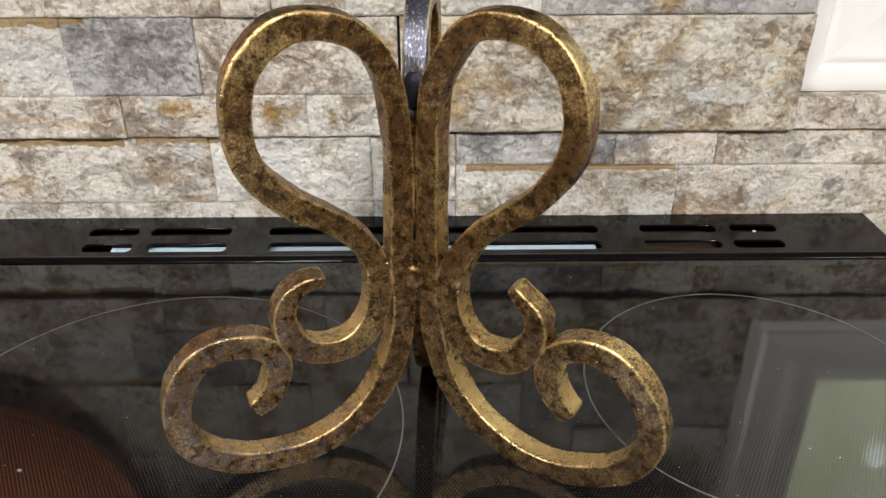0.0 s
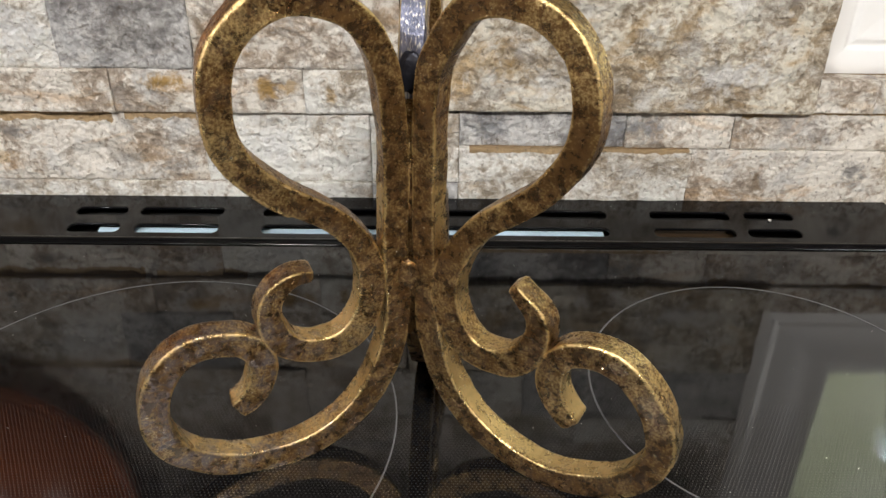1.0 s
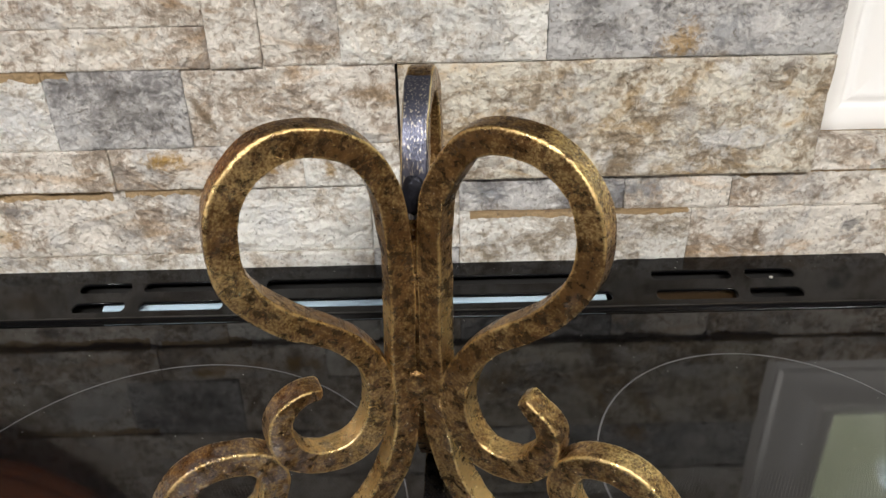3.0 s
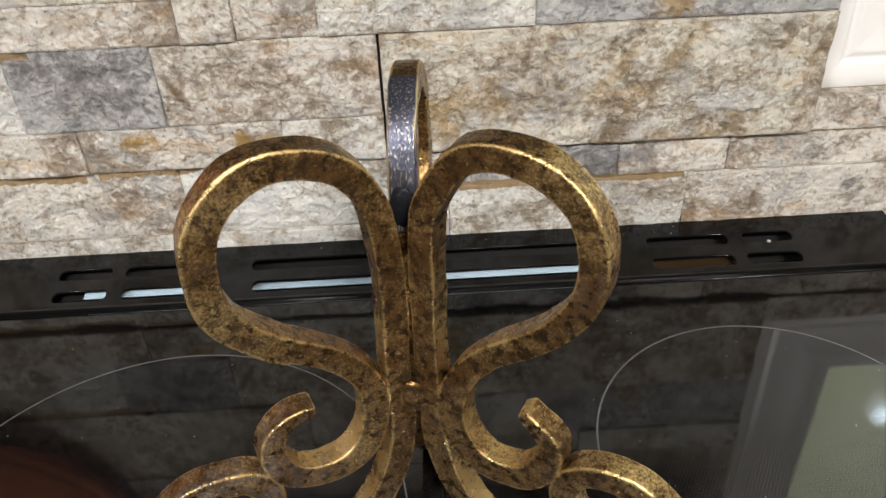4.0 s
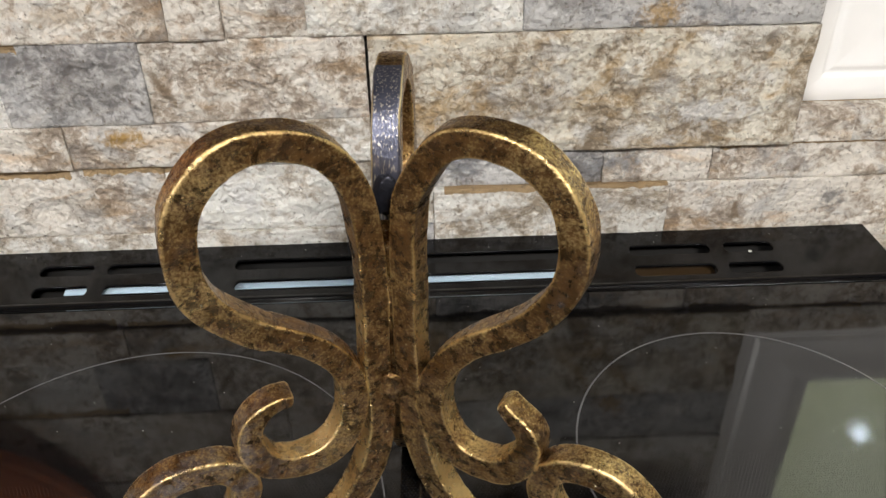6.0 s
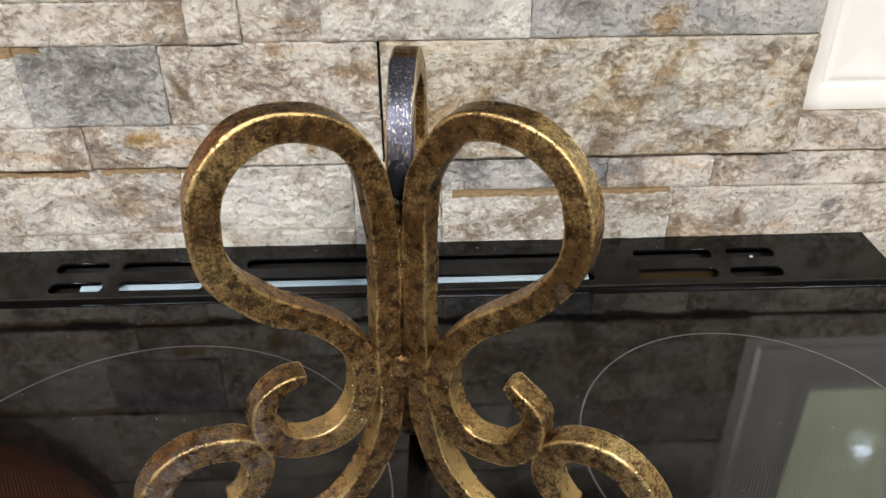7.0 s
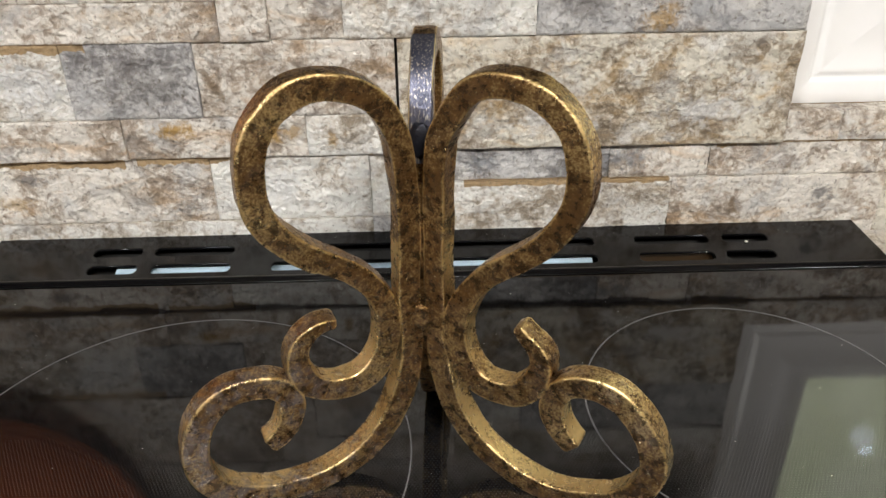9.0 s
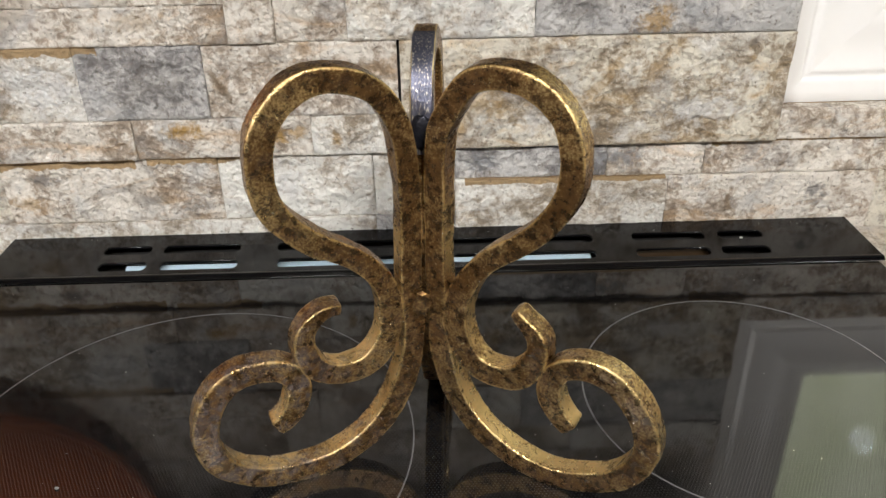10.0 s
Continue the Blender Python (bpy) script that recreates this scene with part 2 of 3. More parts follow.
WALLPAINT = plain("taupe_wall_paint", (0.11, 0.095, 0.08), 0.7, 0.0, 160, 0.04)
OLIVE = plain("olive_wall_paint", (0.30, 0.32, 0.20), 0.7, 0.0, 160, 0.04)
CEILPAINT = plain("ceiling_paint", (0.78, 0.77, 0.75), 0.8, 0.0, 160, 0.03)
MORTAR = plain("sand_mortar", (0.52, 0.35, 0.17), 0.9, 0.0, 500, 0.2, 0.6)
TILEFLOOR = plain("floor_tile", (0.06, 0.045, 0.035), 0.4, 0.0, 40, 0.1)
GRANITE = stone_material("granite_counter", (0.30, 0.24, 0.17), (0.52, 0.45, 0.36), (0.68, 0.62, 0.54), (0.40, 0.28, 0.15), 0.4)
REDWOOD = plain("red_brown_wood", (0.80, 0.22, 0.07), 0.3, 0.0, 60, 0.2)
BODY = plain("range_body_enamel", (0.02, 0.02, 0.022), 0.3)

_p = Mat("window_pane")
_p.set(Base_Color=(0.9, 0.95, 0.92), Roughness=0.02, IOR=1.5, Transmission_Weight=1.0)
PANE = _p.m
# self-glowing olive colour, strong enough to brighten the pane's reflection
_g = Mat("olive_glow_sheet")
_gc = _g.co()
_col = _g.mix(_g.ramp(_g.noise(_gc, 3.0, 5, 0.6), (0.35, 0.0), (0.65, 1.0)), (0.34, 0.345, 0.235), (0.44, 0.435, 0.345))
_g.set(Base_Color=(0.05, 0.06, 0.03), Roughness=1.0, Emission_Color=_col, Emission_Strength=7.6)
OLIVE_GLOW = _g.m
_l = Mat("lamp_glow")
_l.set(Base_Color=(0.9, 0.9, 0.9), Emission_Color=(0.9, 0.96, 1.0), Emission_Strength=9.0)
GLOW = _l.m
_l = Mat("bulb_glow")
_l.set(Base_Color=(0.9, 0.9, 0.9), Emission_Color=(0.74, 0.88, 1.0), Emission_Strength=1000.0)
BULB = _l.m


# ---- helpers for meshes ----
def link(name, verts, faces, material, parent=None, label="", smooth=False):
    me = bpy.data.meshes.new(name)
    me.from_pydata(verts, [], faces)
    for m in material if isinstance(material, (list, tuple)) else (material,):
        me.materials.append(m)
    if smooth:
        me.polygons.foreach_set("use_smooth", [True] * len(me.polygons))
    me.update()
    ob = new(name, me)
    if parent is not None:
        ob.parent = parent
    if label:
        ob["label"] = label
    return ob


def part(name, bm, material, parent=None, label="", smooth=False):
    me = bpy.data.meshes.new(name)
    bm.to_mesh(me)
    bm.free()
    me.materials.append(material)
    if smooth:
        me.polygons.foreach_set("use_smooth", [True] * len(me.polygons))
    ob = new(name, me)
    if parent is not None:
        ob.parent = parent
    if label:
        ob["label"] = label
    return ob


def box_bm(x0, x1, y0, y1, z0, z1, bevel=0.0, seg=2):
    bm = bmesh.new()
    bmesh.ops.create_cube(bm, size=1)
    for v in bm.verts:
        v.co = ((x0 + x1) / 2 + v.co.x * (x1 - x0), (y0 + y1) / 2 + v.co.y * (y1 - y0), (z0 + z1) / 2 + v.co.z * (z1 - z0))
    if bevel:
        bmesh.ops.bevel(bm, geom=bm.edges[:], offset=bevel, segments=seg, affect="EDGES", profile=0.5)
    return bm


def empty(name, at=(0, 0, 0)):
    ob = new(name)
    ob.empty_display_size = 0.05
    ob.location = at
    return ob


def box(name, x0, x1, y0, y1, z0, z1, material, parent=None, label="", bevel=0.0):
    return part(name, box_bm(x0, x1, y0, y1, z0, z1, bevel), material, parent, label)


# ---- room shell ----
WALL_Y = 0.73
WIN_X0, WIN_Z0, WIN_X1, WIN_Z1 = 0.299, 0.1085, 1.25, 1.25      # outer edge of the window's casing
backing_y = WALL_Y + 0.012
wall = empty("wall_north")
tagged(wall, "wall clad in split-face cream and grey travertine", "wall", kind="structure")
HOLE_X0, HOLE_X1, HOLE_Z0, HOLE_Z1 = WIN_X0 - 0.001, WIN_X1 + 0.001, WIN_Z0 - 0.001, WIN_Z1 + 0.001
for x0, x1, z0, z1 in ((-2.2, HOLE_X0, FLOOR_Z, CEILING_Z), (HOLE_X1, 2.2, FLOOR_Z, CEILING_Z),
                       (HOLE_X0, HOLE_X1, FLOOR_Z, HOLE_Z0), (HOLE_X0, HOLE_X1, HOLE_Z1, CEILING_Z)):
    box("mortar_bed", x0, x1, backing_y, backing_y + 0.12, z0, z1, MORTAR, wall, "sandy ochre mortar behind the stones")
for name, a in (("wall_west", (-2.3, -2.2, -3.0, 0.9)), ("wall_east", (2.2, 2.3, -3.0, 0.9)), ("wall_south", (-2.3, 2.3, -3.1, -3.0))):
    tagged(box(name, *a, FLOOR_Z, CEILING_Z, WALLPAINT), "plain taupe painted kitchen wall", "wall", kind="structure")
tagged(box("floor", -2.3, 2.3, -3.1, 0.9, FLOOR_Z - 0.05, FLOOR_Z, TILEFLOOR), "brown tiled kitchen floor", "floor", kind="structure")
tagged(box("ceiling", -2.3, 2.3, -3.1, 0.9, CEILING_Z, CEILING_Z + 0.05, CEILPAINT), "white painted ceiling", "ceiling", kind="structure")
# housings and glowing diffusers added for the two assumed lamps
for (lx, ly, lz), size, watts, colour in LAMPS:
    lamp = empty("assumed_ceiling_lamp", (lx, ly, lz))
    tagged(lamp, "square white ceiling lamp, unseen, assumed as the room's light", "lamp", "ceiling lamps")
    part("housing", box_bm(-size * 0.56, size * 0.56, -size * 0.56, size * 0.56, 0.0, 0.03, 0.004), GLOSS_WHITE, lamp)
    part("diffuser", box_bm(-size / 2, size / 2, -size / 2, size / 2, -0.018, 0.0, 0.003), GLOW, lamp, "glowing white diffuser")


def shielded_bulb(at, aim, r, radius, length):
    """A small bulb deep in a slim tube that hangs from the ceiling on a rod and points along aim. Tube and rod are
    added, to hide the bulb from other directions.
    """
    lamp = empty("shielded_bulb", at)
    tagged(lamp, "lit bluish bulb in a slim white tube added to shield it", "lamp")
    turn = Vector(aim).to_track_quat("Z", "Y").to_matrix().to_4x4()
    bm = bmesh.new()
    bmesh.ops.create_uvsphere(bm, u_segments=24, v_segments=16, radius=r)
    part("bulb", bm, BULB, lamp, "glowing bluish-white bulb", True)
    n = 40
    prof = [(radius, length), (radius + 0.002, length), (radius + 0.003, length - 0.003), (radius + 0.003, -0.035), (radius - 0.004, -0.045), (0.002, -0.045),
            (0.002, -0.030), (radius, -0.030)]
    v, f = [], []
    for i in range(n):
        a = 2 * math.pi * i / n
        v += [turn @ Vector((q * math.cos(a), q * math.sin(a), z)) for q, z in prof]
    m = len(prof)
    for i in range(n):
        for j in range(m):
            a, b = i * m, ((i + 1) % n) * m
            f.append((a + j, b + j, b + (j + 1) % m, a + (j + 1) % m))
    link("tube", v, f, GLOSS_WHITE, lamp, "slim white tube added to hide the bulb off aim")
    back = turn @ Vector((0, 0, -0.04))
    top = CEILING_Z - at[2]
    bm = bmesh.new()
    bmesh.ops.create_cone(bm, cap_ends=True, segments=12, radius1=0.005, radius2=0.005, depth=top - back.z, matrix=Matrix.Translation((back.x, back.y, (top + back.z) / 2)))
    part("rod", bm, GLOSS_WHITE, lamp)


# bulb mirrored in the pane; the unseen tube is added to clip it
shielded_bulb((0.761, 0.420, 0.689), (-0.470, 0.568, -0.675), 0.012, 0.0185, 0.30)

HOOD_STEEL = plain("pale_brushed_steel", (0.60, 0.61, 0.62), 0.36, 0.6, 120, 0.05, 0.1)
# unseen range hood above the cooktop, assumed and sized to shade the upper wall
hood = empty("shading_hood", (-0.055, 0.0, 0.50))
tagged(hood, "unseen pale steel range hood, added to shade the upper stone wall", "hood")
HOOD_FRONT, HOOD_HALF = 0.405, 0.345
part("body", box_bm(-HOOD_HALF, HOOD_HALF, HOOD_FRONT, 0.722, 0.0, 0.09, 0.006), HOOD_STEEL, hood, "pale brushed steel hood body")
part("chimney", box_bm(-0.15, 0.15, 0.46, 0.722, 0.0905, CEILING_Z - 0.501, 0.004), HOOD_STEEL, hood, "pale steel hood chimney")
part("filter", box_bm(-0.28, 0.28, HOOD_FRONT + 0.06, 0.66, -0.006, -0.0005, 0.002), HOOD_STEEL, hood, "steel grease filter")


# ---- the window beside the range ----
def window():
    win = empty("window_1", (WIN_X0, WALL_Y + 0.0235, WIN_Z0))
    tagged(win, "window with glossy white moulded casing in the stone wall", "window", kind="structure")
    # moulded profile: distance inward from the outer edge, depth towards the room
    prof = [(0, -0.0800), (0, 0.0097), (0.001, 0.0103), (0.01, 0.0104), (0.0175, 0.0103), (0.0195, 0.0092), (0.021, 0.0081), (0.0225, 0.0079),
            (0.024, 0.0083), (0.0255, 0.0091), (0.0275, 0.0093), (0.03, 0.0089), (0.036, 0.0077), (0.044, 0.0071), (0.052, 0.0076), (0.06, 0.0089),
            (0.066, 0.0096), (0.072, 0.0093), (0.076, 0.0078), (0.078, 0.0000), (0.079, -0.0800)]
    w, h = WIN_X1 - WIN_X0, WIN_Z1 - WIN_Z0

    def ring(d):
        return [(d, d), (w - d, d), (w - d, h - d), (d, h - d)]
    sides = ("sill_casing", "side_casing", "head_casing", "side_casing")
    for s in range(4):
        verts, faces = [], []
        for d, dep in prof:
            c = ring(d)
            for p in (c[s], c[(s + 1) % 4]):
                verts.append((p[0], -dep, p[1]))
        for i in range(len(prof) - 1):
            faces.append((2 * i, 2 * i + 1, 2 * i + 3, 2 * i + 2))
        ob = link(sides[s], verts, faces, GLOSS_WHITE, win, "glossy white moulded casing board", True)
        ob.data.set_sharp_from_angle(angle=radians(40))
    # sash
    for s in range(4):
        a, b = ring(0.078), ring(0.100)
        v = []
        for y in (0.012, 0.034):
            for p in (a[s], a[(s + 1) % 4], b[(s + 1) % 4], b[s]):
                v.append((p[0], y, p[1]))
        link("sash_rail", v, [(0, 1, 2, 3), (7, 6, 5, 4), (0, 4, 5, 1), (1, 5, 6, 2), (2, 6, 7, 3), (3, 7, 4, 0)], GLOSS_WHITE, win)
    pane = box("pane", 0.099, w - 0.099, 0.020, 0.024, 0.099, h - 0.099, PANE, win, "clear window pane")
    pane.visible_shadow = False
    return win


window()
# glowing sheet added outside to fill the pane with olive light
tagged(box("backdrop", 0.0, 3.5, 1.9, 1.95, -0.9, 2.2, OLIVE_GLOW), "glowing olive-green sheet added behind the window pane", "backdrop", kind="structure")


# ---- range: glass cooktop, vent trim ----
RX = 0.378
kitchen_range = empty("range", (0, 0, 0))
tagged(kitchen_range, "black electric range with a glossy ceramic glass cooktop", "range")
box("body", -RX, RX, 0.04, 0.725, FLOOR_Z, -0.022, BODY, kitchen_range, "black enamelled range body", 0.004)
part("glass_top", box_bm(-0.374, 0.374, 0.03, 0.6555, -0.006, 0.0, 0.0015), GLASS, kitchen_range, "black ceramic glass with printed dots")


def burner_ring(cx, cy, r, width):
    n = 160
    v, f = [], []
    for i in range(n):
        a = 2 * math.pi * i / n
        for rr, z in ((r - width / 2, 0.0), (r - width / 2, 0.00018), (r + width / 2, 0.00018), (r + width / 2, 0.0)):
            v.append((cx + rr * math.cos(a), cy + rr * math.sin(a), z))
    for i in range(n):
        a, b = 4 * i, 4 * ((i + 1) % n)
        for j in range(3):
            f.append((a + j, b + j, b + j + 1, a + j + 1))
    return link("burner_ring", v, f, RING, kitchen_range, "thin grey printed burner ring")


burner_ring(0.2050, 0.4935, 0.1075, 0.0011)
burner_ring(-0.158, 0.4585, 0.1435, 0.0009)


def slot_spline(curve, x0, x1, y0, y1):
    """A slot with round ends, clockwise, as a hole of the filled outline."""
    r = (y1 - y0) / 2 * 0.62
    yc = (y0 + y1) / 2
    pts = []
    for i in range(9):
        a = math.radians(-90 + 180 * i / 8)
        pts.append((x1 - r + r * math.cos(a), yc + (y1 - y0) / 2 * math.sin(a)))
    for i in range(9):
        a = math.radians(90 + 180 * i / 8)
        pts.append((x0 + r + r * math.cos(a), yc + (y1 - y0) / 2 * math.sin(a)))
    s = curve.splines.new("POLY")
    s.points.add(len(pts) - 1)
    for p, (x, y) in zip(s.points, pts):
        p.co = (x, y, 0, 1)
    s.use_cyclic_u = True


SLOTS_BACK = ((-0.287, -0.246), (-0.235, -0.168), (-0.136, 0.141), (0.176, 0.240), (0.252, 0.291))
SLOTS_FRONT = ((-0.283, -0.243), (-0.231, -0.166), (-0.132, 0.139), (0.174, 0.237), (0.247, 0.288))
TRIM_TOP = 0.0032
trim_front, trim_back = 0.6595, 0.7297


def vent_trim():
    cu = bpy.data.curves.new("trim_outline", "CURVE")
    cu.dimensions, cu.fill_mode = "2D", "BOTH"
    s = cu.splines.new("POLY")
    outline = [(-RX, trim_front), (RX, trim_front), (RX, trim_back), (-RX, trim_back)]
    s.points.add(3)
    for p, (x, y) in zip(s.points, outline):
        p.co = (x, y, 0, 1)
    s.use_cyclic_u = True
    for x0, x1 in SLOTS_BACK:
        slot_spline(cu, x0, x1, 0.6950, 0.7080)
    for x0, x1 in SLOTS_FRONT:
        slot_spline(cu, x0, x1, 0.6670, 0.6800)
    cu.extrude, cu.bevel_depth, cu.bevel_resolution, cu.offset = 0.0002, 0.0010, 3, -0.0010
    tmp = new("trim_tmp", cu)
    bpy.context.view_layer.update()
    me = bpy.data.meshes.new_from_object(tmp.evaluated_get(bpy.context.evaluated_depsgraph_get()))
    bpy.data.objects.remove(tmp)
    me.materials.clear()
    me.materials.append(ENAMEL)
    me.transform(Matrix.Translation((0, 0, TRIM_TOP - 0.0012)))
    ob = new("vent_trim", me)
    ob.parent = kitchen_range
    ob["label"] = "glossy black enamel trim with vent slots"
    # rounded nose in front and returned ends
    prof = [(0.6600, 0.0003), (0.6600, TRIM_TOP), (0.6574, TRIM_TOP), (0.6568, TRIM_TOP - 0.0002), (0.6560, TRIM_TOP - 0.0011), (0.6550, TRIM_TOP - 0.0023),
            (0.6546, TRIM_TOP - 0.0026), (0.6544, 0.0003)]
    v, f = [], []
    for x in (-RX, RX):
        v += [(x, y, z) for y, z in prof]
    n = len(prof)
    for i in range(n - 1):
        f.append((i, i + 1, n + i + 1, n + i))
    f += [tuple(range(n)), tuple(reversed(range(n, 2 * n)))]
    link("trim_nose", v, f, ENAMEL, kitchen_range, "rounded front edge of the black trim", True)
    return ob


vent_trim()
box("vent_floor", -RX + 0.004, RX - 0.004, 0.662, 0.7235, -0.0215, -0.0195, NEAR_BLACK, kitchen_range, "near-black floor of the vent channel")
box("vent_wall", -RX + 0.004, RX - 0.004, 0.7205, 0.7245, -0.0190, -0.0002, NEAR_BLACK, kitchen_range)
box("vent_rib", -RX + 0.004, RX - 0.004, 0.6975, 0.7005, -0.0190, -0.0045, NEAR_BLACK, kitchen_range)


def strip(name, x0, x1, y0, y1, z0, z1, material, label):
    """A thin metal sheet that leans in the vent channel."""
    v = [(x0, y0, z0), (x1, y0, z0), (x1, y1, z1), (x0, y1, z1)]
    v += [(x, y, z - 0.0012) for x, y, z in v]
    return link(name, v, [(0, 1, 2, 3), (7, 6, 5, 4), (0, 4, 5, 1), (1, 5, 6, 2), (2, 6, 7, 3), (3, 7, 4, 0)], material, kitchen_range, label)


strip("steel_strip", -0.264, 0.1365, 0.6805, 0.6862, -0.0042, -0.0034, BRIGHT, "metal strip inside the vent, coloured with bluish reflected light")
strip("duct_plate", 0.160, 0.240, 0.6800, 0.6960, -0.0065, -0.0045, RUSTY, "brown tarnished metal plate inside the vent")

# counters on both sides
for x0, x1 in ((-1.6, -0.3815), (0.3815, 1.6)):
    ob = box("countertop", x0, x1, 0.04, WALL_Y - 0.004, -0.040, -0.004, GRANITE, None, "", 0.004)
    tagged(ob, "beige granite countertop beside the range", "countertop")
    cab = empty("base_cabinet", ((x0 + x1) / 2, 0.38, FLOOR_Z))
    tagged(cab, "white painted base cabinet under the countertop", "cabinet")
    hw = (x1 - x0) / 2
    part("body", box_bm(-hw, hw, -0.30, 0.34, 0.0, -FLOOR_Z - 0.041), GLOSS_WHITE, cab)
    for k in range(2):
        a = -hw + k * hw
        part("door", box_bm(a + 0.01, a + hw - 0.01, -0.322, -0.301, 0.06, 0.84, 0.004), GLOSS_WHITE, cab)

# red-brown round board that hangs on the wall, out of the direct view
board = empty("round_board", (-0.445, WALL_Y - 0.035, 0.325))
tagged(board, "round red-brown wooden board hung on the wall", "board")
bm = bmesh.new()
bmesh.ops.create_cone(bm, cap_ends=True, segments=64, radius1=0.15, radius2=0.15, depth=0.022, matrix=Matrix.Rotation(radians(90), 4, "X"))
bmesh.ops.bevel(bm, geom=[e for e in bm.edges if e.calc_face_angle(0) > 1], offset=0.005, segments=3, affect="EDGES")
part("disc", bm, REDWOOD, board, "", True)
part("peg", box_bm(-0.006, 0.006, 0.011, 0.04, 0.10, 0.112, 0.002), REDWOOD, board)


# ---- the forged stand ----
AXIS = Vector((-0.004, 0.4632, 0.0))
LEAN_UP = Vector((0, -0.04, 1))            # the stand leans a little towards the room
H, WIDE = 0.006, 0.0060                    # half thickness in the curve's plane, half width across it


def smooth_path(pts, step=0.0018):
    """An even, smooth run of points through the forged curve's stations (millimetres)."""
    p = [Vector((a / 1000, b / 1000)) for a, b in pts]
    p = [p[0] * 2 - p[1], *p, p[-1] * 2 - p[-2]]
    fine = []
    for i in range(1, len(p) - 2):
        for j in range(24):
            t = j / 24
            a, b, c, d = p[i - 1], p[i], p[i + 1], p[i + 2]
            fine.append(0.5 * ((2 * b) + (c - a) * t + (2 * a - 5 * b + 4 * c - d) * t * t + (3 * b - a - 3 * c + d) * t ** 3))
    fine.append(p[-2])
    for _ in range(150):
        fine = [fine[0]] + [(fine[k - 1] + fine[k] * 2 + fine[k + 1]) / 4 for k in range(1, len(fine) - 1)] + [fine[-1]]
    out, run = [fine[0]], 0.0
    for a, b in zip(fine, fine[1:]):
        run += (b - a).length
        if run >= step:
            out.append(b)
            run = 0.0
    return out


def forged_bar(name, pts, azimuth, parent, seed, cool_above=9.0, h=H, foot_swell=0.0018, curl_swell=0.0020, loop_swell=0.0):
    """Square bar with worn edges swept along a curve in the upright plane at that azimuth."""
    path = smooth_path(pts)
    n = len(path)
    a = radians(azimuth)
    rad = Vector((math.cos(a), math.sin(a), 0))
    side = rad.cross(LEAN_UP).normalized()
    ch, mid, wide = 0.0010, 0.0026, WIDE / h
    sec = []
    for q in range(4):                      # corners: two chamfer points with an edge point between, then the flat
        for u, v, e in ((h - ch * 1.5, h, 0.0), (h - ch, h, 0.40), (h - ch * 0.32, h - ch * 0.32, 1.0), (h, h - ch, 0.40), (h, h - ch * 1.5, 0.0), (h, mid, 0.0), (h, 0.0, 0.0), (h, -mid, 0.0)):
            for _ in range(q):
                u, v = v, -u
            sec.append((u, v, e if e or abs(u) < h * 0.9 else 0.24))     # marks the curl's inner and outer faces
    verts, edge, faces, steel = [], [], [], []
    m = len(sec)
    crown = max(range(n), key=lambda i: path[i].y)
    waist = next(i for i in range(crown, n) if path[i].y < 0.150)
    for i, p in enumerate(path):
        t = (path[min(i + 1, n - 1)] - path[max(i - 1, 0)]).normalized()
        nor = Vector((-t.y, t.x))
        from_start, from_end = i * 0.0018, (n - 1 - i) * 0.0018
        thin = 1.0 - 0.22 * max(0.0, 1 - from_start / 0.020) - 0.58 * max(0.0, 1 - from_end / 0.040) ** 1.3
        foot = foot_swell * min(1.0, max(0.0, (0.105 - p.y) / 0.03)) if i < crown else 0.0
        curl = curl_swell * min(1.0, max(0.0, (0.130 - p.y) / 0.03)) if i > waist else 0.0
        loop = loop_swell * min(1.0, max(0.0, (p.x - 0.030) / 0.03)) if 0 < i - crown + 30 < waist - crown + 30 else 0.0
        for u, v, e in sec:
            if abs(u) > h * 0.95 and e == 0.24:         # inner scroll faces painted golder, standing in for light on them
                e = 0.95 if (u < 0) == (i < waist) and p.y < 0.15 else 0.10
            if u > 0:
                u *= 1 + (foot + loop) / h
            else:
                u *= 1 + curl / h
            w = noise.noise(Vector((i * 0.09 + seed, u * 160, v * 160))) * 0.00055 + noise.noise(Vector((i * 0.35 + seed, u * 420, v * 420))) * 0.00022
            k = 1.0 + w / h
            q = p + nor * (u * thin * k)
            verts.append(AXIS + rad * q.x + side * (v * wide * k) + LEAN_UP * q.y)
            edge.append(e * (0.75 + 0.6 * noise.noise(Vector((i * 0.12, u * 90, v * 90 + seed)))))
    for i in range(n - 1):
        for j in range(m):
            b = (j + 1) % m
            faces.append((i * m + j, i * m + b, (i + 1) * m + b, (i + 1) * m + j))
            c = path[i]
            # rear bar's inner face takes the blue-grey that stands in for reflected daylight
            inner = c.x < 0.040 and c.y > cool_above
            steel.append(1 if inner and (path[min(i + 1, n - 1)].y - path[i].y) > 0 and sec[j][0] > h * 0.7 else 0)
    # forged, slightly domed ends
    for first, ring_at in ((True, 0), (False, (n - 1) * m)):
        t = (path[1] - path[0]) if first else (path[-1] - path[-2])
        t = t.normalized() * (-0.0012 if first else 0.0012)
        c = sum((verts[ring_at + j] for j in range(m)), Vector()) / m
        out = rad * t.x + Vector((0, 0, t.y))
        base = len(verts)
        for j in range(m):
            verts.append(c + (verts[ring_at + j] - c) * 0.78 + out)
            edge.append(0.6)
        verts.append(c + out * 1.2)
        edge.append(0.2)
        for j in range(m):
            b = (j + 1) % m
            q = (ring_at + j, ring_at + b, base + b, base + j)
            faces.append(tuple(reversed(q)) if first else q)
            tri = (base + j, base + b, base + m)
